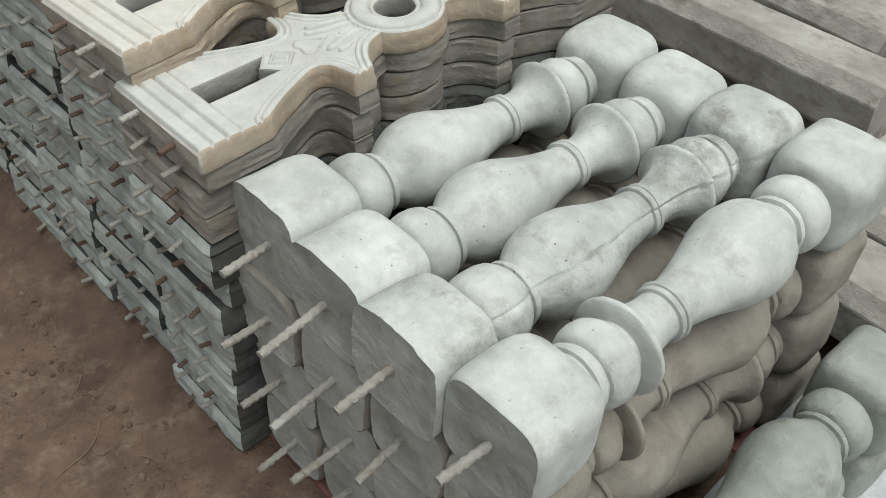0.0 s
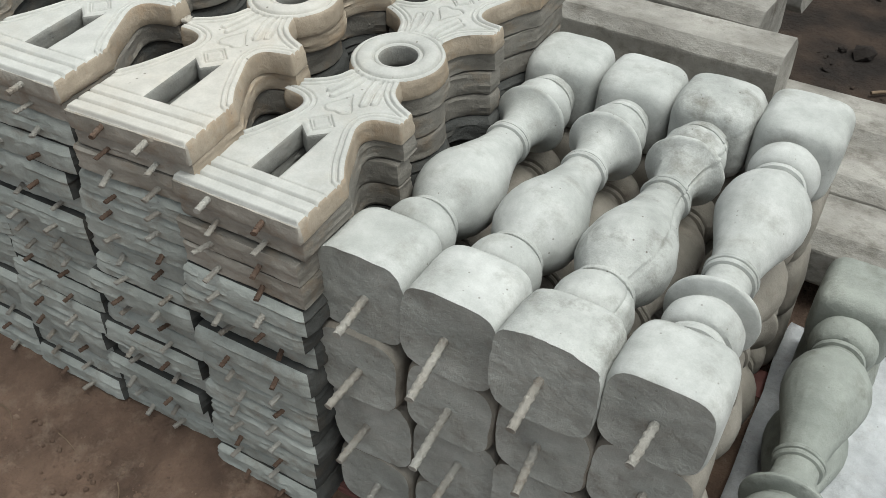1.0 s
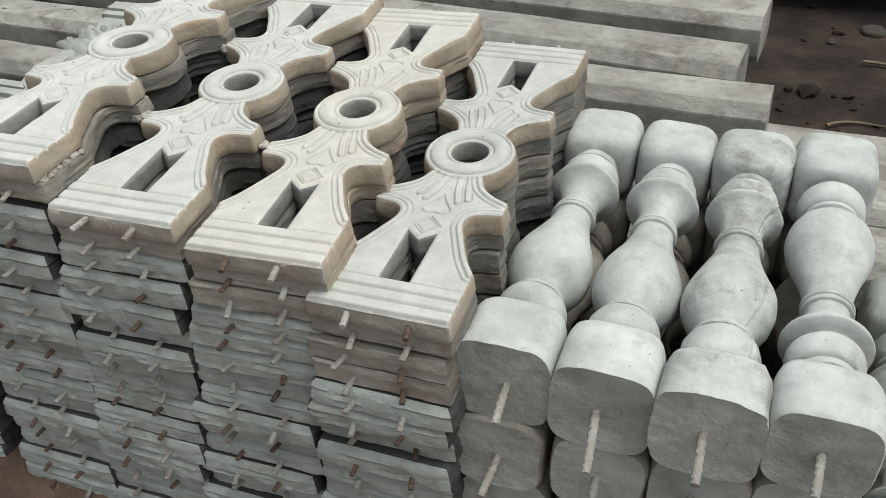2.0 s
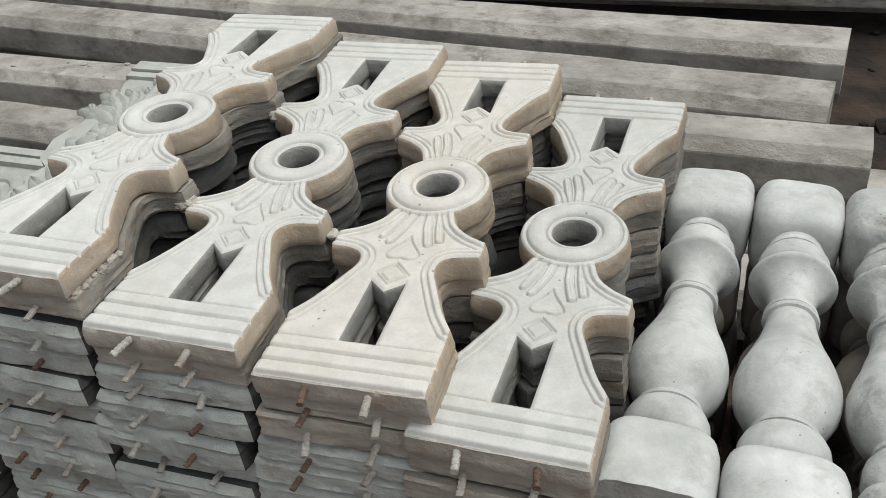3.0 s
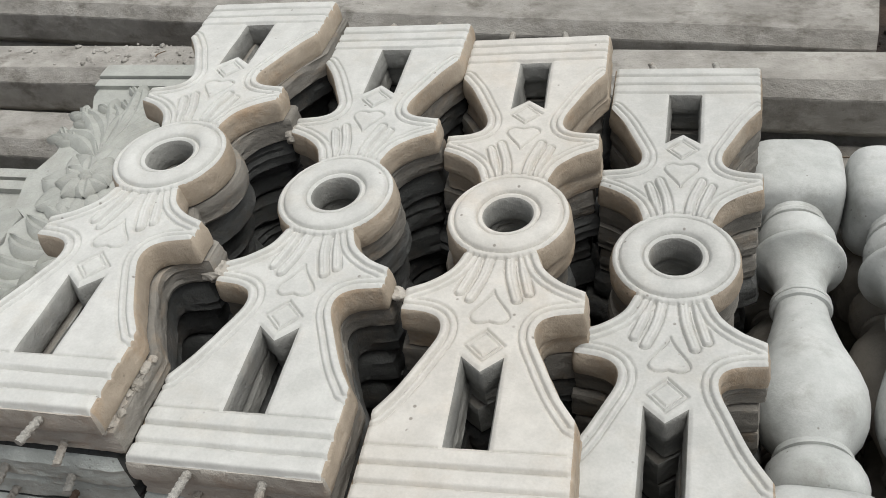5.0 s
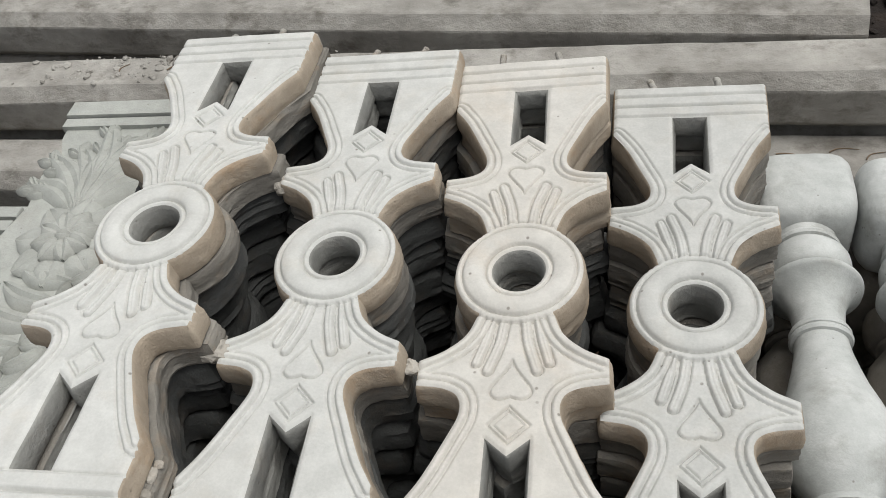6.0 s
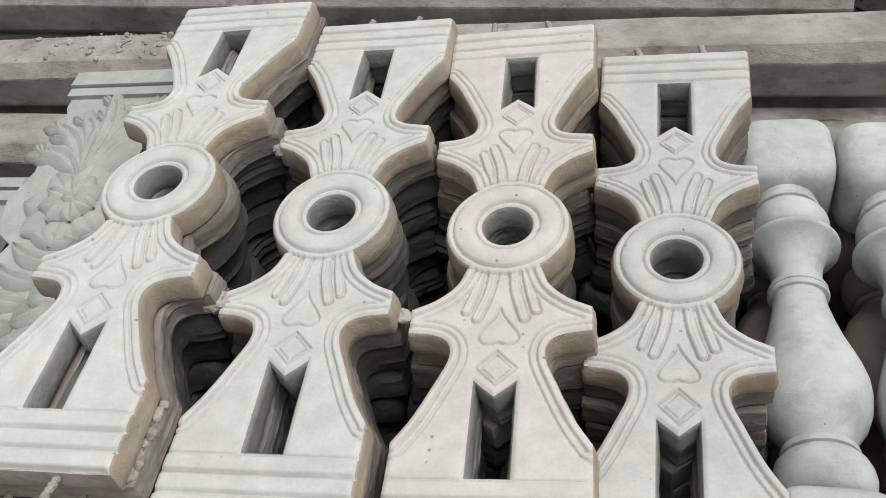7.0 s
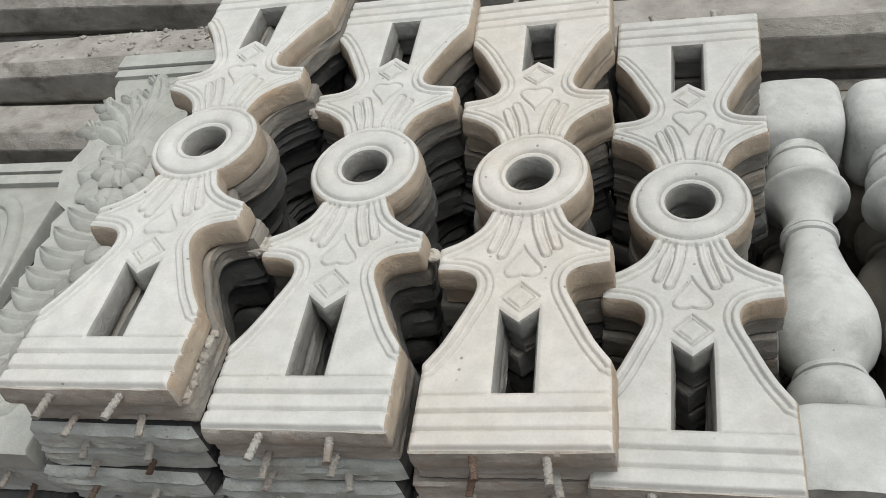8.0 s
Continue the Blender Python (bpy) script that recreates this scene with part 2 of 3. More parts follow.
def relief(p):
    """The moulded pattern of the slab's face, in metres, over its quarter."""
    x, y = p[:, 0], -p[:, 1]
    low, up = (np.array([tuple(v) for v in spline(c, 0.003)]) for c in (LOWER_ARC, UPPER_ARC))
    edge = np.minimum(near_line(p, low), near_line(p, up))
    r = np.hypot(x, y)
    ring, base = 1 - step_up(r, RING_R + 0.0006, 0.0030), step_up(y, 0.3030, 0.0024)
    body = (1 - ring) * (1 - base)
    # two bands that follow the scooped sides
    h = body * (groove(edge - 0.0085, 0.0016, 0.0030) + groove(edge - 0.0160, 0.0014, 0.0022)
                + 0.0012 * (1 - step_up(edge, 0.0085, 0.002)) + 0.0007 * (1 - step_up(edge, 0.0160, 0.002)))
    # three ribs across each end
    f = ((y - 0.3030) / 0.0199) % 1.0
    h += base * (-0.0046 * (1 - np.clip(np.sin(np.pi * f) * 1.9, 0, 1)) + 0.0012)
    # ring: rim, broad round moulding, inner lip
    bead = np.clip((r - 0.0355) / (0.0600 - 0.0355), 0, 1)
    h += ring * (0.0042 * np.sin(np.pi * bead) ** 0.7 + groove(r - 0.0606, 0.0015, 0.0024) + groove(r - 0.0350, 0.0014, 0.0024) + 0.0018)
    h += (1 - ring) * groove(r - RING_R - 0.0020, 0.0016, 0.0022)
    # tongues fanning out of the ring, with round ends
    free = body * step_up(edge, 0.0168, 0.0016) * (1 - step_up(y, 0.165, 0.002))
    for pts, half in ((((0.0105, -0.066), (0.0145, -0.095), (0.0240, -0.1260)), 0.0056), (((0.0230, -0.062), (0.0275, -0.088), (0.0355, -0.1170)), 0.0052)):
        d = capsule(p, pts)
        h += free * (groove(d - half, 0.0013, 0.0026) + np.where(d < half, 0.0020 * (1 - (d / half) ** 2), 0) + groove(d, 0.0008, 0.0008))
    # heart, broad at the foot, its point between the tongues
    t = np.linspace(0, 1, 60)
    hx = 0.0200 * np.clip(np.sin(np.pi * t ** 1.55), 0, None) ** 0.85
    hy = -0.1140 - 0.0460 * (1 - (1 - t) ** 1.5) + 0.0045 * np.clip((t - 0.85) / 0.15, 0, 1) ** 2
    heart = np.stack([hx, hy], axis=1)
    dh = near_line(p, heart)
    h += body * np.where(dh < 0.006, groove(dh, 0.0013, 0.0026), 0)
    # diamond: a double framed square
    man = (x + np.abs(y - 0.1855)) / math.sqrt(2)
    h += body * np.where(man < 0.020, groove(man - 0.0140, 0.0012, 0.0022) + groove(man - 0.0102, 0.0011, 0.0018), 0)
    return h


QUARTERS = {}


def quarter(step, fine):
    """Triangles over a quarter of the slab's face, with the height of its relief."""
    if (step, fine) in QUARTERS:
        return QUARTERS[(step, fine)]
    from mathutils import geometry
    loop = quarter_loop(step)
    n = len(loop)
    pts = list(loop)
    if fine:
        poly = np.array([tuple(v) for v in loop])
        gx, gy = np.meshgrid(np.arange(step / 2, HALF_W, step), np.arange(-HALF_L + step / 2, 0, step))
        g = np.stack([gx.ravel(), gy.ravel()], axis=1)
        inside = np.zeros(len(g), bool)
        for a, b in zip(poly, np.roll(poly, -1, axis=0)):
            cross = (a[1] > g[:, 1]) != (b[1] > g[:, 1])
            with np.errstate(divide="ignore", invalid="ignore"):
                inside ^= cross & (g[:, 0] < (b[0] - a[0]) * (g[:, 1] - a[1]) / (b[1] - a[1]) + a[0])
        g = g[inside]
        closed = np.vstack([poly, poly[:1]])
        g = g[near_line(g, closed) > step * 2.3]
        # two even bands of points along the rim, so that the arris runs smoothly
        area = sum(a[0] * b[1] - a[1] * b[0] for a, b in zip(poly, np.roll(poly, -1, axis=0)))
        side = np.roll(poly, -1, axis=0) - np.roll(poly, 1, axis=0)
        side = np.stack([-side[:, 1], side[:, 0]], axis=1) * (1 if area > 0 else -1)
        side /= np.maximum(np.hypot(side[:, 0], side[:, 1]), 1e-9)[:, None]
        for away in (0.85, 1.75):
            band = poly + side * step * away
            band = band[near_line(band, closed) > step * away * 0.93]
            band = band[(band[:, 0] > 1e-4) & (band[:, 1] < -1e-4)]
            pts += [Vector(q) for q in band]
        pts += [Vector(q) for q in g]
    vs, _, fs, *_ = geometry.delaunay_2d_cdt(pts, [(i, (i + 1) % n) for i in range(n)], [], 1, 1e-6)
    q = np.array([tuple(v) for v in vs])
    if fine:
        h = relief(q)
        outer = np.array([tuple(v) for v in quarter_loop(0.004)])
        edge = np.full(len(q), 9.0)
        for a, b in zip(outer, np.roll(outer, -1, axis=0)):
            if max(a[0], b[0]) > 1e-5 and min(a[1], b[1]) < -1e-5:
                edge = np.minimum(edge, near_line(q, np.array([a, b])))
        h -= 0.0022 * np.exp(-(edge / 0.0022) ** 2)
    else:
        h = np.zeros(len(q))
    QUARTERS[(step, fine)] = (vs, q, h, fs)
    return QUARTERS[(step, fine)]


def panel_mesh(name, step, fine, seed, mats, rough=0.0014, draft=1.0, thick=0.050):
    vs, q, h, fs = quarter(step, fine)
    verts, index, faces = [], {}, []
    for sx in (1, -1):
        for sy in (1, -1):
            ids = []
            for (x, y), z in zip(q, h):
                key = (round(x * sx * 1e5), round(y * sy * 1e5))
                if key not in index:
                    index[key] = len(verts)
                    verts.append([x * sx, y * sy, thick - 0.003 + z])
                ids.append(index[key])
            for f in fs:
                f = [ids[i] for i in f]
                faces.append(f if sx * sy > 0 else f[::-1])
    # make sure the faces look up
    a, b, c = (Vector(verts[i]) for i in faces[0])
    if (b - a).cross(c - a).z < 0:
        faces = [f[::-1] for f in faces]
    seen = {}
    for f in faces:
        for i, j in zip(f, f[1:] + f[:1]):
            seen[(i, j)] = True
    rim = [(i, j) for i, j in seen if (j, i) not in seen]
    out = {}
    for i, j in rim:
        d = Vector(verts[j]) - Vector(verts[i])
        nrm = Vector((d.y, -d.x)).normalized()
        for k in (i, j):
            out[k] = out.get(k, Vector((0, 0))) + nrm
    for v in verts:
        v[2] += wobble(v, 14, 0.0008, seed) + (wobble(v, 60, 0.0004, seed) if fine else 0)
    top_count = len(faces)
    levels = [(0.0455, 0.0015 * draft), (0.041, 0.0048 * draft), (0.034, 0.0080 * draft), (0.028, 0.0075 * draft), (0.021, 0.0098 * draft), (0.014, 0.0092 * draft), (0.007, 0.0104 * draft), (0.003, 0.0095 * draft), (0.0, 0.0035 * draft)] if not fine else [(thick - 0.0085, 0.0016), (thick * 0.58, 0.0026), (thick * 0.34, 0.0032), (0.005, 0.0036), (0.0, 0.0020)]
    ring = {k: k for k in out}
    walls = []
    for z, spread in levels:
        nxt = {}
        for k, nrm in out.items():
            nv = nrm.normalized()
            x, y = verts[k][0], verts[k][1]
            o = spread + wobble((x, y, z * 22), 13, rough * 2.4, seed) + wobble((x, y, z * 5), 120, rough, seed + 5) * (0.3 if fine and z > thick * 0.7 else 1)
            nxt[k] = len(verts)
            verts.append([x + nv.x * o, y + nv.y * o, z + (wobble((x, y, z), 30, 0.0012, seed) if 0 < z < 0.04 else 0)])
        for i, j in rim:
            faces.append([ring[j], ring[i], nxt[i], nxt[j]])
            x, y = abs(verts[i][0] + verts[j][0]) / 2, abs(verts[i][1] + verts[j][1]) / 2
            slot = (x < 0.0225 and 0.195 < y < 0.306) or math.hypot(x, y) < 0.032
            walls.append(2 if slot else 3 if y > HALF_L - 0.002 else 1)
        ring = nxt
    mat = [0] * top_count + walls
    if not fine:
        base = len(verts)
        verts += [[v[0], v[1], 0.0] for v in verts[:len(index)]]
        for f in faces[:top_count]:
            faces.append([base + i for i in f[::-1]])
            mat.append(1)
    return mesh_of(name, verts, faces, mats, mat, crease=60 if fine else 28)


def rod_mesh(name, radius, length, mat):
    """A short ribbed bar along -y."""
    verts, faces, n = [], [], 10
    rings = 34
    for r in range(rings + 1):
        y = 0.02 - (length + 0.02) * r / rings
        for k in range(n):
            a = 2 * math.pi * k / n
            tw = 1 + 0.13 * math.sin(2 * a + r * 1.7) + 0.06 * math.sin(r * 2.4 + 0.7 * k)
            verts.append((radius * tw * math.cos(a), y, radius * tw * math.sin(a)))
    for r in range(rings):
        for k in range(n):
            a, b = r * n + k, r * n + (k + 1) % n
            faces.append((a, b, b + n, a + n))
    faces.append(tuple(range(rings * n, rings * n + n)))
    return mesh_of(name, verts, faces, [mat])


ROD_PALE, ROD_RUST = rod_mesh("short_rod", 0.0042, 0.030, BAR), rod_mesh("short_rusty_rod", 0.0038, 0.026, RUST)
ROD_THICK = rod_mesh("thick_rod", 0.0056, 0.085, BAR)
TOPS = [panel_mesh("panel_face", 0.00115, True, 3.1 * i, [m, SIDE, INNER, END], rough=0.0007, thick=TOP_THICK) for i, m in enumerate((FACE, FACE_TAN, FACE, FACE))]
LOWER_TAN = [panel_mesh("panel_tan", 0.0045, False, 20 + i, [m, m, INNER, END], 0.0010, 0.25) for i, m in enumerate((SIDE, BROWN_GREY))]
LOWER_GREY = [panel_mesh("panel_grey", 0.0045, False, 30 + i, [SHADED_GREY, SHADED_GREY, SHADED_GREY, GREY_END], 0.0011) for i in range(3)]
rng = random.Random(4)


def panel(me, m, label, rust=0.3):
    ob = new("flat_baluster")
    ob.empty_display_size = 0.05
    ob.matrix_basis = m
    tagged(ob, label, "baluster", "stacked flat balusters")
    child("body", me, ob)
    for end in (0, 180):
        for x in (-0.0375, 0.0375):
            r = ROD_RUST if rng.random() < rust else ROD_PALE
            rod = child("rebar_stub", r, ob, pose(0, 0, 0, 0, 0, end) @ pose(x + rng.uniform(-0.006, 0.006), -HALF_L, 0.018 + rng.uniform(-0.004, 0.004),
                                                                          rng.uniform(-6, 16), 0, rng.uniform(-18, 18)))
            if r is ROD_RUST:
                tagged(rod, "rusty brown bar end")
    return ob


FOOT = 0.030


def lean(z):
    """How far the stack's foot stands out in front of its top."""
    return -0.014 * max(0.0, (0.45 - z) / 0.45)


def stack(x, height, count, top, turn, y=0.37, tans=2, label_top="", drift=0.0, slip=0.0, dip=0.0):
    """Slabs of uneven thickness up to the height; the topmost is the moulded one, if given."""
    below = [rng.uniform(0.88, 1.14) for _ in range(count - 1)]
    room = height - FOOT - (TOP_THICK if top else 0.0)
    if top:
        below[-1] = 0.75
    below = [k * room / sum(below) for k in below]
    z = FOOT
    for i, t in enumerate(below):
        f = i / max(count - 1, 1)
        tan = i >= count - tans
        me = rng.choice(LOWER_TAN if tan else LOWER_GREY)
        if tan and tans == 2:
            me = LOWER_TAN[1]
        dx = (slip if i == count - 2 else drift * (1 - f) + rng.uniform(-0.007, 0.007))
        panel(me, pose(x + dx, y + lean(z) + (0.004 if i == count - 2 else rng.uniform(-0.012, 0.010)), z, dip * (0.75 if i == count - 2 else 0.4 if i == count - 3 else 0.0) + rng.uniform(-0.25, 0.25), rng.uniform(-0.25, 0.25),
                       (turn if i == count - 2 else turn * f + rng.uniform(-1.0, 1.0)) + 180 * rng.randint(0, 1)) @ Matrix.Diagonal((1, 1, t / THICK, 1)),
              "tan stained flat concrete baluster stacked under others" if tan else "grey green flat concrete baluster stacked under others", rust=0.4)
        z += t
    if top:
        panel(top, pose(x, y, z, dip, 0, turn), label_top or "pale flat concrete baluster with ring, slots and diamonds, on its stack", rust=0.1)


stack(0.100, 0.600, 15, TOPS[0], 0.0, y=0.370, tans=4, drift=-0.035)
stack(-0.080, 0.648, 16, TOPS[1], 2.7, y=0.375, tans=3, label_top="cream stained flat concrete baluster with ring and slots, on its stack", drift=-0.080)
stack(-0.278, 0.671, 16, TOPS[2], 1.25, y=0.375, drift=-0.075)
stack(-0.4725, 0.721, 17, TOPS[3], 0.75, y=0.376, drift=-0.085, slip=0.007, dip=-1.7)
stack(-0.702, 0.560, 14, None, 0.0, y=0.385, tans=0, drift=-0.100)
stack(-1.165, 0.330, 7, None, 0.0, y=0.385, tans=0, drift=-0.05)
stack(-1.420, 0.420, 9, None, 0.0, y=0.39, tans=0, drift=-0.05)


# ---- turned balusters lying on their sides, along y ----
LENGTH = 0.664
# one side of the turning: distance from the bulb end, radius
TURNED = [(0.1220, 0.0440), (0.1228, 0.0360), (0.1245, 0.0345), (0.1270, 0.0350), (0.1278, 0.0400), (0.1310, 0.0463), (0.1370, 0.0503), (0.1450, 0.0520),
          (0.1530, 0.0512), (0.1600, 0.0478), (0.1645, 0.0425), (0.1655, 0.0365), (0.1685, 0.0362), (0.1695, 0.0405), (0.1730, 0.0415), (0.1765, 0.0400),
          (0.1775, 0.0345), (0.1830, 0.0352), (0.1930, 0.0435), (0.2070, 0.0532), (0.2240, 0.0605), (0.2420, 0.0636), (0.2590, 0.0632), (0.2780, 0.0590),
          (0.2980, 0.0525), (0.3200, 0.0452), (0.3450, 0.0382), (0.3680, 0.0335), (0.3850, 0.0312), (0.3875, 0.0312), (0.3885, 0.0354), (0.3920, 0.0370),
          (0.3955, 0.0356), (0.3965, 0.0328), (0.3975, 0.0328), (0.3985, 0.0350), (0.4020, 0.0358), (0.4050, 0.0344), (0.4060, 0.0302), (0.4140, 0.0300),
          (0.4280, 0.0312), (0.4410, 0.0340), (0.4520, 0.0386), (0.4600, 0.0446), (0.4655, 0.0512), (0.4682, 0.0566), (0.4700, 0.0590), (0.4725, 0.0598),
          (0.4750, 0.0592), (0.4768, 0.0570), (0.4776, 0.0450), (0.4782, 0.0355), (0.4880, 0.0352), (0.4888, 0.0415), (0.4920, 0.0460), (0.4985, 0.0494), (0.5080, 0.0508),
          (0.5180, 0.0498), (0.5260, 0.0466), (0.5300, 0.0430), (0.5310, 0.0380), (0.5365, 0.0378), (0.5375, 0.0418), (0.5415, 0.0430), (0.5455, 0.0414), (0.5465, 0.0365), (0.5570, 0.0390)]


def baluster_mesh(name, seed, seam=0.0, lumpy=0.0006, skin=None, block=0.107):
    n, half = (96 if seam else 64), 0.0660
    rows = []
    for s, r in [(0.0, 1.0), (0.002, 1.0), (0.03, 1.0), (0.075, 1.0), (0.095, 0.985), (0.108, 0.945), (0.116, 0.88), (0.121, 0.80)]:
        rows.append((s * block / 0.121, r * half, 4.2))
    # the first torus fills what the block leaves
    stretch = (0.1660 - block - 0.001) / 0.0440
    for s, r in TURNED:
        rows.append((0.1660 - (0.1660 - s) * stretch if s < 0.1660 else s, r, 2.0))
    for s, r in [(0.5580, 0.70), (0.562, 0.80), (0.569, 0.89), (0.580, 0.95), (0.593, 0.985), (0.608, 1.0), (0.64, 1.0), (0.656, 0.985), (0.662, 0.955), (LENGTH, 0.93)]:
        rows.append((s, r * half, 4.2))
    verts, faces, mat = [], [], []
    for s, r, p in rows:
        for k in range(n):
            a = 2 * math.pi * (k + 0.5) / n
            c, d = math.cos(a), math.sin(a)
            q = r / (abs(c) ** p + abs(d) ** p) ** (1 / p)
            v = (q * c, s, q * d)
            q += wobble(v, 22, lumpy * 2, seed) + wobble(v, 70, lumpy, seed + 3)
            if seam:
                line = 0.72 + 0.16 * math.sin(7 * s) + wobble((0, s, 0), 30, 0.10, seed)
                q += seam * (0.6 + 0.5 * math.sin(31 * s)) * math.exp(-((a - line) / 0.05) ** 2) - 0.9 * seam * math.exp(-((a - line + 0.09) / 0.05) ** 2) + wobble(v, 40, seam * 0.5, seed)
            ragged = (wobble((v[0], 0, v[2]), 120, 0.0012, seed) + wobble((v[0], 0, v[2]), 35, 0.0016, seed)) if s == 0 else 0
            verts.append((q * c, s + ragged, q * d))
    for i in range(len(rows) - 1):
        for k in range(n):
            a, b = i * n + k, i * n + (k + 1) % n
            faces.append((b, a, a + n, b + n))
            mat.append(0)
    for base, flip, y in ((0, 1, 0.0015), ((len(rows) - 1) * n, -1, LENGTH - 0.0015)):
        # the rough struck end face, dished a little
        inner = []
        for ring in (0.75, 0.4):
            ids = []
            for k in range(n):
                v = verts[base + k]
                ids.append(len(verts))
                verts.append((v[0] * ring, y + wobble((v[0] * ring, 0, v[2] * ring), 60, 0.0016, seed), v[2] * ring))
            inner.append(ids)
        prev = list(range(base, base + n))
        for ids in inner:
            for k in range(n):
                f = (prev[k], prev[(k + 1) % n], ids[(k + 1) % n], ids[k])
                faces.append(f if flip > 0 else f[::-1])
                mat.append(1)
            prev = ids
        faces.append(tuple(prev) if flip > 0 else tuple(prev[::-1]))
        mat.append(1)
    me = mesh_of(name, verts, faces, [skin or BALUSTER, BALUSTER_END], mat)
    return me


BAL = [baluster_mesh("baluster_smooth", 1.0), baluster_mesh("baluster_clean", 7.0), baluster_mesh("baluster_seamed", 4.0, 0.0020, 0.0012, ROUGH_BALUSTER, 0.094)]
LOW_ROWS = [baluster_mesh("baluster_brownish", 9.0, 0, 0.0012, SHADED_BALUSTER), baluster_mesh("baluster_low_row", 12.0, 0, 0.0012, SHADED_BALUSTER)]
GREENISH = baluster_mesh("baluster_greenish", 15.0, 0, 0.0010, GREENISH_BALUSTER)


def baluster(me, x, y, z, flip=False, turn=0.0, spin=0.0, dip=0.0, label="grey white turned concrete baluster lying in a stack", rod=0.06):
    ob = new("turned_baluster")
    ob.empty_display_size = 0.05
    child("body", me, ob)
    m = pose(x, y, z, dip, 0, turn)
    if flip:
        m = m @ pose(0, LENGTH, 0, 0, 0, 180)
    ob.matrix_basis = m @ pose(0, 0, 0, 0, spin, 0) @ Matrix.Diagonal((0.97, 1, 0.97, 1))
    tagged(ob, label, "baluster", "stacked turned balusters")
    front = pose(0, 0, 0) if not flip else pose(0, LENGTH, 0, 0, 0, 180)
    child("rebar_stub", ROD_THICK, ob, front @ pose(rng.uniform(-0.008, 0.008), 0.085 - rod, rng.uniform(-0.006, 0.006), rng.uniform(2, 10), 0, rng.uniform(-6, 6)))
    return ob


BX = [0.245, 0.373, 0.499, 0.624]
BZ = [0.103, 0.229, 0.354, 0.479]
DIP = -3.4
for r, z in enumerate(BZ):
    for c, x in enumerate(BX):
        top = r == 3
        me = BAL[c % 3] if top else LOW_ROWS[rng.randint(0, 1)]
        if top and c == 3:
            me = BAL[1]
        baluster(me, x + (0 if top else rng.uniform(-0.006, 0.006)), ((0.038, 0.030, 0.018, 0.028)[c] if top else rng.uniform(0.022, 0.034)), z + ((0.0, -0.003, 0.005, 0.003)[c] if top else 0),
                 flip=(top and c == 3) or (not top and r % 2 == 0), dip=DIP, turn=0 if top else rng.uniform(-0.8, 0.8), spin=rng.uniform(-3, 3),
                 label="seamed rough concrete baluster lying on the stack" if top and c == 2 else "grey white turned concrete baluster lying in a stack", rod=(0.065, 0.09, 0.07, 0.06)[c])
for r, z in enumerate((0.103, 0.228)):
    baluster(GREENISH, 0.770, 0.0, z, flip=True, dip=DIP, turn=-1.0, label="greenish grey concrete baluster on a lower stack")


# ---- timber under the balusters ----
def plank(x0, x1, y0, y1, z0, z1):
    bm = bmesh.new()
    bmesh.ops.create_cube(bm, size=1)
    for v in bm.verts:
        v.co = Vector(((x0 + x1) / 2 + v.co.x * (x1 - x0), (y0 + y1) / 2 + v.co.y * (y1 - y0), (z0 + z1) / 2 + v.co.z * (z1 - z0)))
    bmesh.ops.bevel(bm, geom=bm.edges[:], offset=0.004, segments=2, affect="EDGES")
    me = bpy.data.meshes.new("timber_batten")
    bm.to_mesh(me)
    bm.free()
    me.materials.append(PLANK)
    ob = new("timber_batten", me)
    tagged(ob, "red painted timber batten under the balusters", "timber batten")


plank(0.165, 0.84, 0.022, 0.090, -0.01, 0.036)
plank(0.165, 0.84, 0.53, 0.60, -0.02, 0.008)


# ---- long chamfered beams behind ----
def beam_mesh(name, length, width, height, seed):
    w, h, c = width, height, 0.027
    prof = [(c, 0.0), (w - c, 0.0), (w, c), (w, h - c), (w - c, h), (c, h), (0, h - c), (0, c)]
    prof2 = []
    for (x0, z0), (x1, z1) in zip(prof, prof[1:] + prof[:1]):
        for t in (0.04, 0.5, 0.96):
            prof2.append((x0 + (x1 - x0) * t, z0 + (z1 - z0) * t))
    verts, faces, n = [], [], len(prof2)
    steps = int(length / 0.05)
    for i in range(steps + 1):
        x = -length * i / steps
        for y, z in prof2:
            k = wobble((x, y, z), 5, 0.002, seed) + wobble((x, y, z), 30, 0.0012, seed)
            verts.append((x, y + k, z + k * 0.8))
    for i in range(steps):
        for k in range(n):
            a, b = i * n + k, i * n + (k + 1) % n
            faces.append((a, b, b + n, a + n))
    faces.append(tuple(range(n))[::-1])
    faces.append(tuple(range(steps * n, steps * n + n)))
    me = mesh_of(name, verts, faces, [BEAM], smooth=False)
    return me


# right end x, y of the front face there, height of the top, turn, width, length
BEAMS = [(0.428, 1.225, 0.332, -6.0, 0.165, 4.2), (0.509, 1.075, 0.325, -2.0, 0.140, 3.6), (0.462, 1.490, 0.335, -5.0, 0.170, 4.2), (2.35, 2.310, 0.350, 0.0, 0.190, 5.5),
         (2.35, 2.520, 0.350, 0.0, 0.190, 5.5), (-0.50, 0.812, 0.347, -3.0, 0.140, 2.6), (1.85, 0.900, 0.192, -2.0, 0.160, 5.0), (1.85, 0.735, 0.187, -1.7, 0.160, 5.0),
         (1.03, 1.088, 0.198, -2.0, 0.165, 4.5), (0.389, 1.275, 0.205, -4.5, 0.165, 4.2), (0.389, 1.480, 0.208, -5.0, 0.170, 4.2), (2.25, 2.320, 0.200, 0.0, 0.190, 5.5),
         (2.25, 2.530, 0.200, 0.0, 0.190, 5.5)]
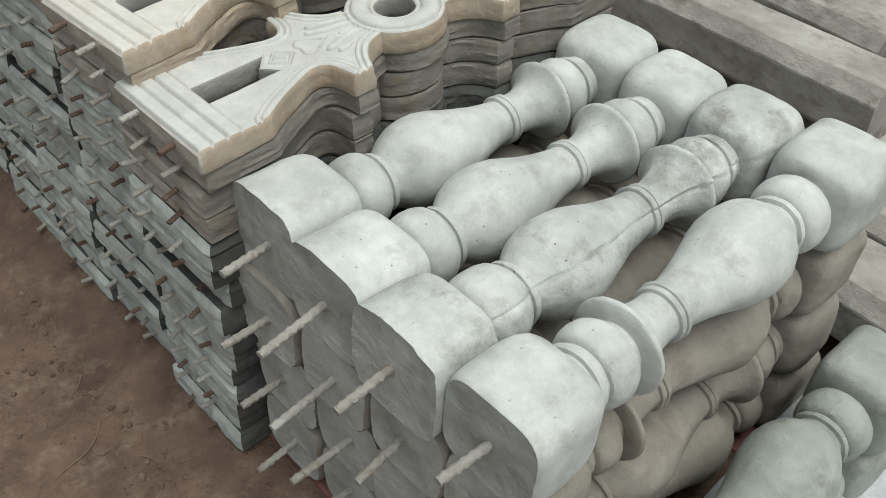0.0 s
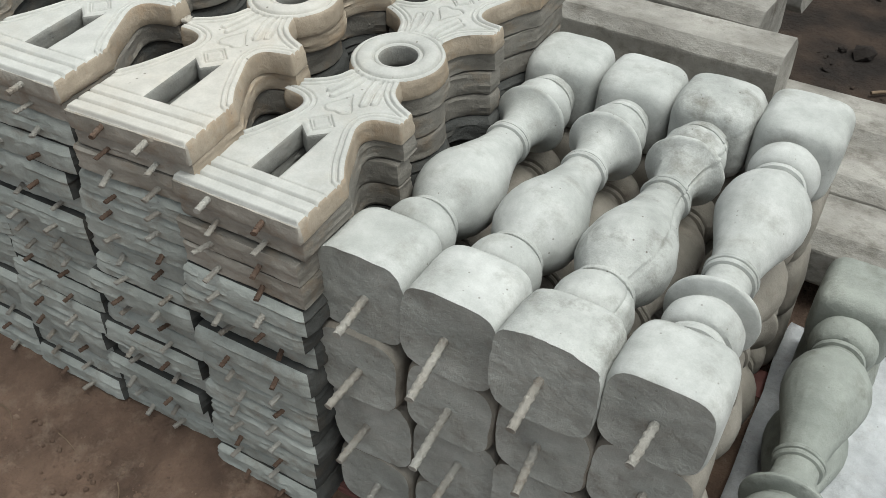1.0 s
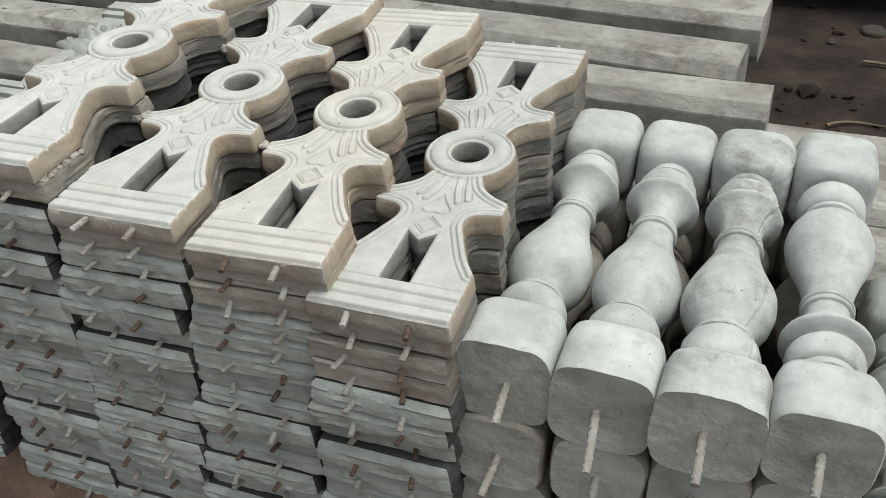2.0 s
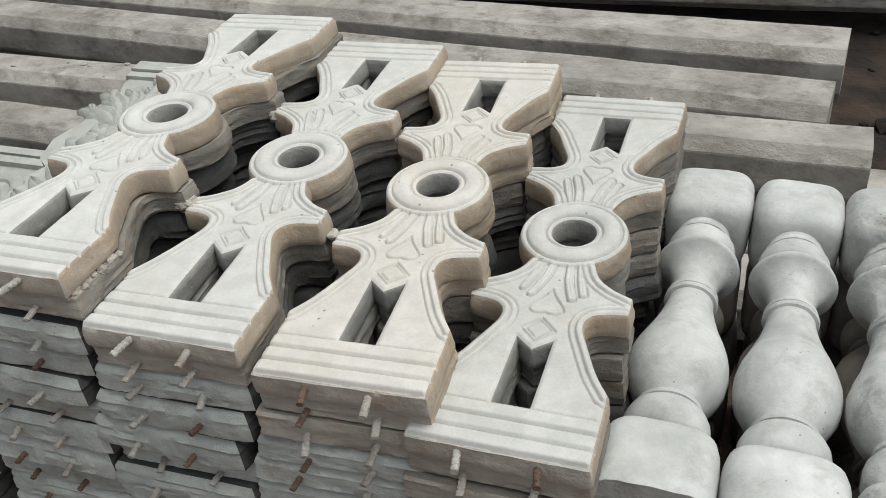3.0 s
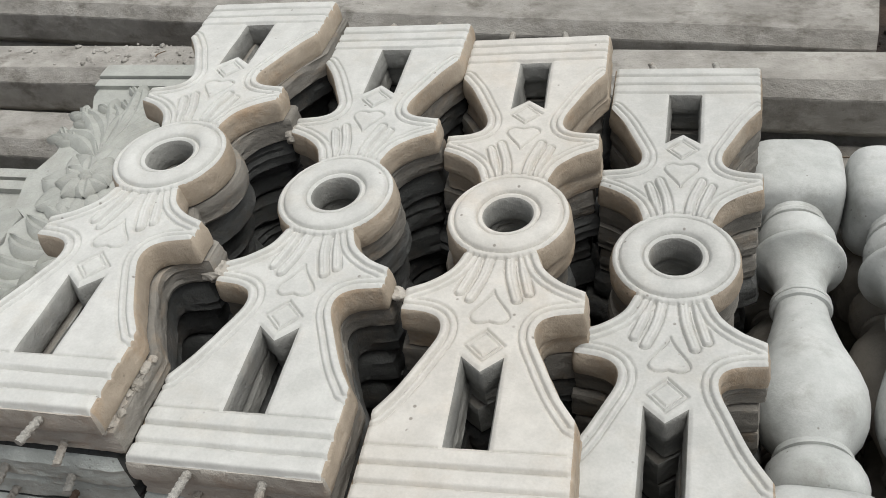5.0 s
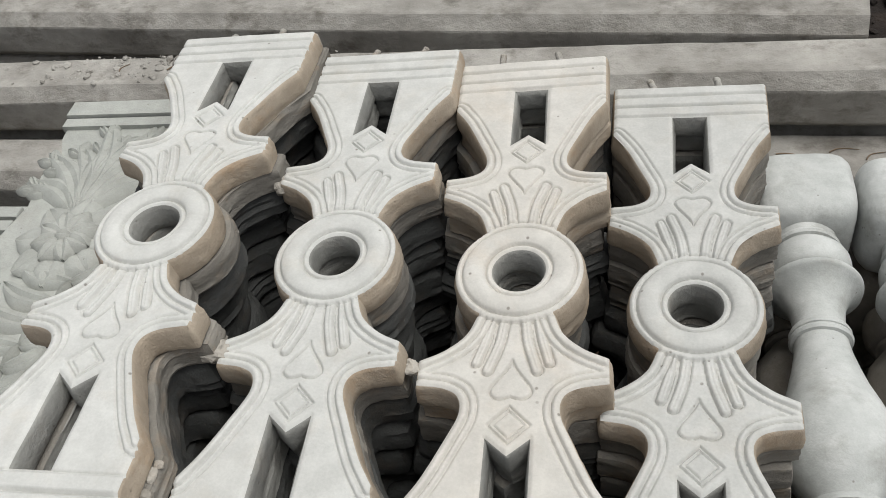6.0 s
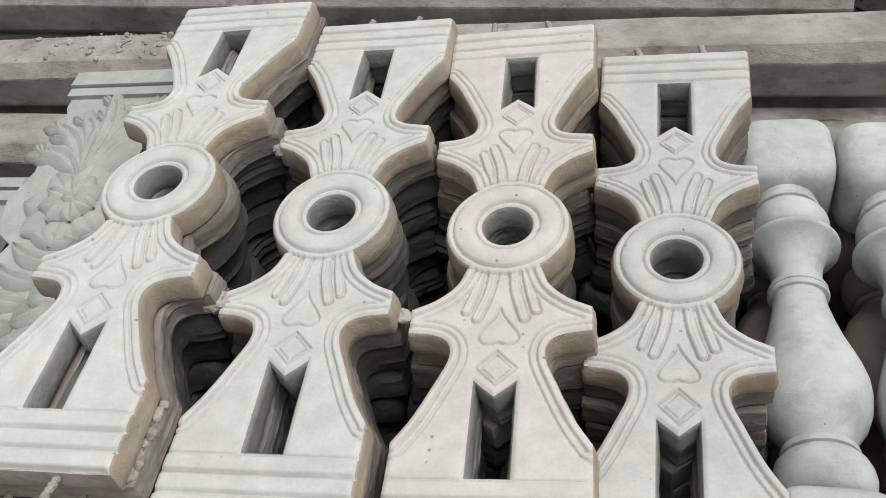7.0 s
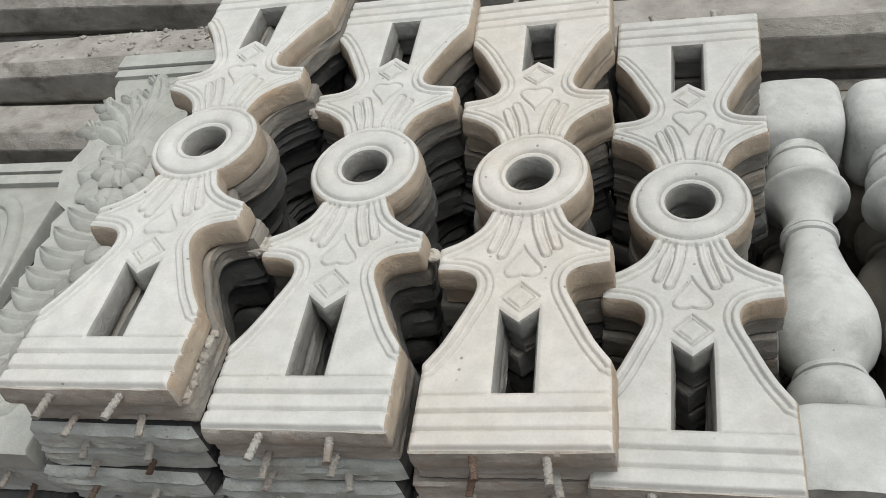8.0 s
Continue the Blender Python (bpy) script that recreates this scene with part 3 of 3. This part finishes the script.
for i, (x, y, z, turn, w, length) in enumerate(BEAMS):
    ob = new("concrete_beam", beam_mesh("concrete_beam", length, w, 0.125, 3.0 * i))
    ob.matrix_basis = pose(x, y, z - 0.125, 0, 0, turn)
    tagged(ob, "long weathered grey chamfered concrete beam lying in a pile", "concrete beam", "piled beams")


# ---- carved slab on the next stack ----
def leaf(verts, faces, a, b, width, height, base, bend=0.0, tip=0.15):
    """A lens-shaped leaf from a to b, arched, with a sunk midrib."""
    a, b = Vector(a), Vector(b)
    d = b - a
    side = Vector((-d.y, d.x)).normalized()
    n, m, first = 9, 7, len(verts)
    for i in range(n + 1):
        t = i / n
        w = width * (math.sin(math.pi * min(1, (t * 0.86 + 0.10))) ** 0.8) * (1 if t < 1 else tip)
        c = a + d * t + side * bend * math.sin(math.pi * t)
        for k in range(m):
            u = 2 * k / (m - 1) - 1
            z = height * (0.35 + 0.65 * math.sin(math.pi * (0.15 + 0.75 * t))) * (1 - u * u) ** 0.5 - (0.35 * height if k == m // 2 else 0)
            verts.append((c.x + side.x * w * u, c.y + side.y * w * u, base - 0.002 + z))
    for i in range(n):
        for k in range(m - 1):
            q = first + i * m + k
            faces.append((q, q + m, q + m + 1, q + 1))


def solid(verts, faces, outline, z0, z1, bevel=0.003):
    n, first = len(outline), len(verts)
    cx, cy = sum(p[0] for p in outline) / n, sum(p[1] for p in outline) / n
    for z, k in ((z0, 1.0), (z1 - bevel, 1.0), (z1, 0.985)):
        for x, y in outline:
            verts.append((cx + (x - cx) * k, cy + (y - cy) * k, z))
    for r in range(2):
        for i in range(n):
            q, e = first + r * n + i, first + r * n + (i + 1) % n
            faces.append((q, e, e + n, q + n))
    faces.append(tuple(first + 2 * n + i for i in range(n)))
    faces.append(tuple(first + i for i in range(n))[::-1])


def carved_slab():
    verts, faces = [], []
    out = [(-0.035, -0.36), (0.09, -0.36), (0.10, 0.0), (0.10, 0.36), (-0.105, 0.36), (-0.100, 0.30), (-0.085, 0.27), (-0.095, 0.22), (-0.085, 0.16), (-0.10, 0.10), (-0.080, 0.04)]
    out += [(-0.052 - 0.010 * (i % 2) - 0.004 * math.sin(i / 14 * math.pi) + 0.02 * i / 14, 0.02 - 0.36 * i / 14) for i in range(15)]
    solid(verts, faces, out, 0.0, 0.034)
    # stepped band at the far end
    for y0, y1, z in ((0.335, 0.366, 0.046), (0.315, 0.333, 0.041)):
        solid(verts, faces, [(-0.107, y0), (0.10, y0), (0.10, y1), (-0.107, y1)], 0.0, z)
    # acanthus fan above the flower
    for i in range(8):
        g = radians(22 + 20 * i)
        ln = 0.165 + 0.02 * math.cos(3 * i)
        far = Vector((ln * 0.72 * math.cos(g), 0.150 + ln * math.sin(g)))
        leaf(verts, faces, (0.003 * math.cos(g), 0.140 + 0.003 * math.sin(g)), far, 0.024, 0.015, 0.034, 0.016 * (1 if i < 4 else -1), 0.4)
        for k in (0.62, 0.82):
            for sgn in (-1, 1):
                h = g + sgn * 0.55
                q = Vector((0, 0.150)).lerp(far, k)
                leaf(verts, faces, q, q + Vector((math.cos(h), math.sin(h))) * 0.030, 0.009, 0.012, 0.034, 0, 0.5)
    # flower: two rings of petals and a button
    for count, r0, r1, w, z, off in ((8, 0.018, 0.078, 0.0285, 0.038, 0.0), (8, 0.004, 0.045, 0.0180, 0.047, 0.39)):
        for i in range(count):
            g = 2 * math.pi * i / count + off
            leaf(verts, faces, (0.015 + r0 * math.cos(g), 0.088 + r0 * math.sin(g)), (0.015 + r1 * math.cos(g), 0.088 + r1 * math.sin(g)), w, 0.012, z, 0, 0.55)
    leaf(verts, faces, (0.004, 0.088), (0.026, 0.088), 0.013, 0.010, 0.050, 0, 0.5)
    # long feathered leaf towards the near end
    spine = [(0.052 - 0.050 * t - 0.012 * math.sin(3 * t), 0.02 - 0.36 * t) for t in np.linspace(0, 1, 12)]
    for i in range(11):
        x, y = spine[i]
        leaf(verts, faces, (x, y), (x - 0.094 + 0.004 * i, y + 0.036 - 0.004 * i), 0.0190, 0.014, 0.034, 0.010)
        leaf(verts, faces, (x, y), (x + 0.045, y + 0.036), 0.0190, 0.014, 0.034, -0.010)
    for p, q in zip(spine, spine[1:]):
        leaf(verts, faces, p, q, 0.005, 0.013, 0.036, 0, 0.9)
    me = mesh_of("carved_slab", verts, faces, [CARVED], smooth=True)
    ob = new("carved_slab", me)
    ob.matrix_basis = pose(-0.698, 0.372, 0.559, 0, 0, -0.5)
    tagged(ob, "grey cast concrete slab carved with leaves and a flower", "carved slab")


carved_slab()


def medallion_slab():
    verts, faces = [], []
    solid(verts, faces, [(-0.11, -0.36), (0.11, -0.36), (0.11, 0.36), (-0.11, 0.36)], 0.0, 0.030)
    for y in (0.335, 0.305, -0.335, -0.305):
        solid(verts, faces, [(-0.112, y - 0.011), (0.112, y - 0.011), (0.112, y + 0.011), (-0.112, y + 0.011)], 0.0, 0.042)
    n, m = 64, 10
    for rx, ry, w in ((0.095, 0.26, 0.016), (0.062, 0.21, 0.013), (0.032, 0.16, 0.010)):
        first = len(verts)
        for i in range(n):
            g = 2 * math.pi * i / n
            for k in range(m):
                q = 2 * math.pi * k / m
                verts.append(((rx + w * math.cos(q)) * math.cos(g), (ry + w * math.cos(q)) * math.sin(g), 0.030 + w * 0.7 * math.sin(q)))
        for i in range(n):
            for k in range(m):
                a, b = first + i * m + k, first + i * m + (k + 1) % m
                c, d = first + ((i + 1) % n) * m + k, first + ((i + 1) % n) * m + (k + 1) % m
                faces.append((a, c, d, b))
    ob = new("medallion_slab", mesh_of("medallion_slab", verts, faces, [CARVED]))
    ob.matrix_basis = pose(-1.165, 0.372, 0.328, 0, 0, -1) @ Matrix.Diagonal((1.1, 1.1, 1, 1))
    tagged(ob, "grey cast concrete slab with oval moulded rings", "carved slab")


medallion_slab()


# ---- white sheet on the ground beside the balusters ----
def sheet():
    xs, ys = np.linspace(0.69, 1.70, 60), np.linspace(-0.23, 0.70, 60)
    verts = [(x + wobble((x, y, 0), 6, 0.015), y + wobble((x, y, 5), 6, 0.015),
              0.046 + wobble((x, y, 1), 5, 0.016) + wobble((x, y, 2), 17, 0.007) + abs(wobble((x, y, 7), 40, 0.004))) for y in ys for x in xs]
    n = len(xs)
    faces = [(r * n + c, r * n + c + 1, r * n + n + c + 1, r * n + n + c) for r in range(len(ys) - 1) for c in range(n - 1)]
    ob = new("plastic_sheet", mesh_of("plastic_sheet", verts, faces, [SHEET]))
    md = ob.modifiers.new("thick", "SOLIDIFY")
    md.thickness = 0.003
    tagged(ob, "dusty white crumpled plastic sheet lying on the soil", "plastic sheet")


sheet()


# ---- gravel, chips and twigs ----
def chips(name, spots, mat, label):
    verts, faces = [], []
    r2 = random.Random(9)
    for x, y, z, size in spots:
        bm = bmesh.new()
        bmesh.ops.create_icosphere(bm, subdivisions=1, radius=1)
        s3 = (size * r2.uniform(0.6, 1.4), size * r2.uniform(0.6, 1.4), size * r2.uniform(0.3, 0.8))
        turn = Euler((r2.uniform(-0.4, 0.4), r2.uniform(-0.4, 0.4), r2.uniform(0, 6.3))).to_matrix()
        first = len(verts)
        for v in bm.verts:
            c = turn @ Vector([a * b * r2.uniform(0.75, 1.15) for a, b in zip(v.co, s3)])
            verts.append((x + c.x, y + c.y, z + c.z + s3[2] * 0.5))
        faces += [tuple(first + v.index for v in f.verts) for f in bm.faces]
        bm.free()
    ob = new(name, mesh_of(name, verts, faces, [mat], smooth=False))
    tagged(ob, label, "gravel", kind="stuff")


r3 = random.Random(12)


spots = []
for _ in range(900):
    x, y = r3.uniform(-1.4, 0.25), -0.075 - abs(r3.gauss(0, 0.10))
    spots.append((x, y, ground_z(x, y), r3.choice((0.0015, 0.002, 0.0025, 0.003, 0.006))))
for _ in range(500):
    x, y = r3.uniform(0.5, 2.2), r3.uniform(0.9, 1.8)
    spots.append((x, y, ground_z(x, y), r3.choice((0.003, 0.004, 0.006, 0.012))))
for _ in range(60):
    x, y = r3.uniform(0.55, 1.9), r3.uniform(1.5, 2.35)
    spots.append((x, y, ground_z(x, y), r3.choice((0.010, 0.018, 0.030))))
chips("soil_crumbs", spots, SOIL, "loose brown soil crumbs and small stones on the ground")
spots = []
for _ in range(420):
    x = r3.gauss(-0.95, 0.20)
    spots.append((x, 1.075 - (x - 0.509) * math.tan(radians(2.0)) + r3.uniform(0.03, 0.12), 0.324, r3.choice((0.001, 0.0015, 0.002, 0.002, 0.003, 0.003, 0.005, 0.009))))
for _ in range(160):
    x = r3.uniform(-1.6, 0.4)
    spots.append((x, 1.225 - (x - 0.428) * math.tan(radians(6.0)) + r3.uniform(0.04, 0.13), 0.331, r3.choice((0.001, 0.0015, 0.002))))
for _ in range(45):
    x, y = r3.gauss(-0.70, 0.07), r3.gauss(-0.13, 0.03)
    spots.append((x, y, ground_z(x, y), r3.choice((0.003, 0.005, 0.010))))
chips("mortar_chips", spots, BEAM, "pale mortar chips and crumbs on the beams")


# ---- dry twigs and straws ----
def twig(x, y, z, length, angle, thick, bend, label):
    cu = bpy.data.curves.new("twig", "CURVE")
    cu.dimensions, cu.bevel_depth, cu.bevel_resolution = "3D", thick, 2
    sp = cu.splines.new("POLY")
    n = 9
    sp.points.add(n - 1)
    for i in range(n):
        t = i / (n - 1)
        sp.points[i].co = (length * (t - 0.5), bend * math.sin(math.pi * t * 1.3), thick + 0.25 * thick * math.sin(9 * t), 1)
        sp.points[i].radius = 1 - 0.6 * t
    cu.materials.append(TWIG)
    ob = new("twig", cu)
    ob.matrix_basis = pose(x, y, z, 0, 0, angle)
    tagged(ob, label, "twig", "scattered twigs")


TWIG = concrete("dry_twig", (0.34, 0.25, 0.17), (0.22, 0.16, 0.11), (0.12, 0.08, 0.06), 0.4, bump=0.5, grain=300)
for x, y, length, angle, bend in ((-0.02, -0.20, 0.11, -58, 0.012), (-0.14, -0.155, 0.06, -50, 0.004), (0.08, -0.13, 0.05, 20, 0.004), (-0.42, -0.13, 0.07, -20, 0.006),
                                  (-0.62, -0.17, 0.06, 35, 0.005), (-0.30, -0.115, 0.09, -8, 0.003)):
    twig(x, y, ground_z(x, y) + 0.001, length, angle, 0.0014, bend, "thin dry straw lying on the brown soil")
for x, y, length, angle, bend in ((1.0, 1.35, 0.30, 40, 0.03), (0.86, 1.9, 0.26, -30, 0.03), (1.3, 1.7, 0.35, 70, 0.04), (0.75, 1.6, 0.18, 10, 0.02), (1.15, 2.1, 0.22, -60, 0.02)):
    twig(x, y, ground_z(x, y) + 0.002, length, angle, 0.005, bend, "dark dry branch lying on damp soil")
for x, y, length, angle in ((0.30, 1.03, 0.07, -14), (0.38, 1.045, 0.05, 12), (0.43, 1.03, 0.04, 35)):
    twig(x, y, 0.193, length, angle, 0.0014, 0.006, "thin dry straw lying on a beam")
for x, length, angle in ((-0.92, 0.05, 25), (-0.86, 0.035, -40), (-1.05, 0.03, 70)):
    twig(x, 1.075 - (x - 0.509) * math.tan(radians(2.0)) + 0.08, 0.325, length, angle, 0.0016, 0.006, "thin dry straw lying on a beam")


# ---- lumps of spilt mortar caught between the stacks ----
def mortar_lump(x, y, z, size, seed):
    bm = bmesh.new()
    bmesh.ops.create_icosphere(bm, subdivisions=3, radius=size)
    for v in bm.verts:
        v.co *= 1 + wobble(v.co, 0.9 / size, 0.5, seed) + wobble(v.co, 2.6 / size, 0.25, seed)
        v.co.z *= 0.7
    me = bpy.data.meshes.new("mortar_lump")
    bm.to_mesh(me)
    bm.free()
    me.materials.append(END)
    ob = new("mortar_lump", me)
    ob.matrix_basis = pose(x, y, z)
    tagged(ob, "rough tan lump of spilt mortar between two stacks", "mortar lump")


mortar_lump(-0.374, 0.248, 0.665, 0.015, 1.0)
mortar_lump(-0.376, 0.495, 0.660, 0.012, 2.0)
mortar_lump(-0.176, 0.252, 0.640, 0.009, 3.0)
for i in range(9):
    mortar_lump(-0.3795 + 0.004 * (i % 3), 0.020 + 0.0105 * i, 0.6935 - 0.0003 * i, 0.0055 + 0.002 * (i % 2), 5.0 + i)


# ---- stones lying on the wet soil beyond the beams ----
STONE = concrete("wet_field_stone", (0.13, 0.115, 0.10), (0.075, 0.064, 0.054), (0.05, 0.036, 0.028), 0.6, bump=0.8)
for sx, sy, size, seed in ((0.78, 2.19, 0.030, 4.0), (0.86, 2.215, 0.034, 5.0), (0.87, 1.90, 0.026, 6.0), (0.66, 2.10, 0.014, 7.0)):
    bm = bmesh.new()
    bmesh.ops.create_icosphere(bm, subdivisions=3, radius=size)
    for v in bm.verts:
        v.co *= 1 + wobble(v.co, 0.8 / size, 0.35, seed)
        v.co.x *= 1.3
        v.co.z *= 0.6
    me = bpy.data.meshes.new("stone")
    bm.to_mesh(me)
    bm.free()
    me.materials.append(STONE)
    ob = new("stone", me)
    ob.matrix_basis = pose(sx, sy, ground_z(sx, sy) + size * 0.15, 0, 0, 40 * seed)
    tagged(ob, "dark wet rough stone half sunk in brown soil", "stone", "stones on the soil")
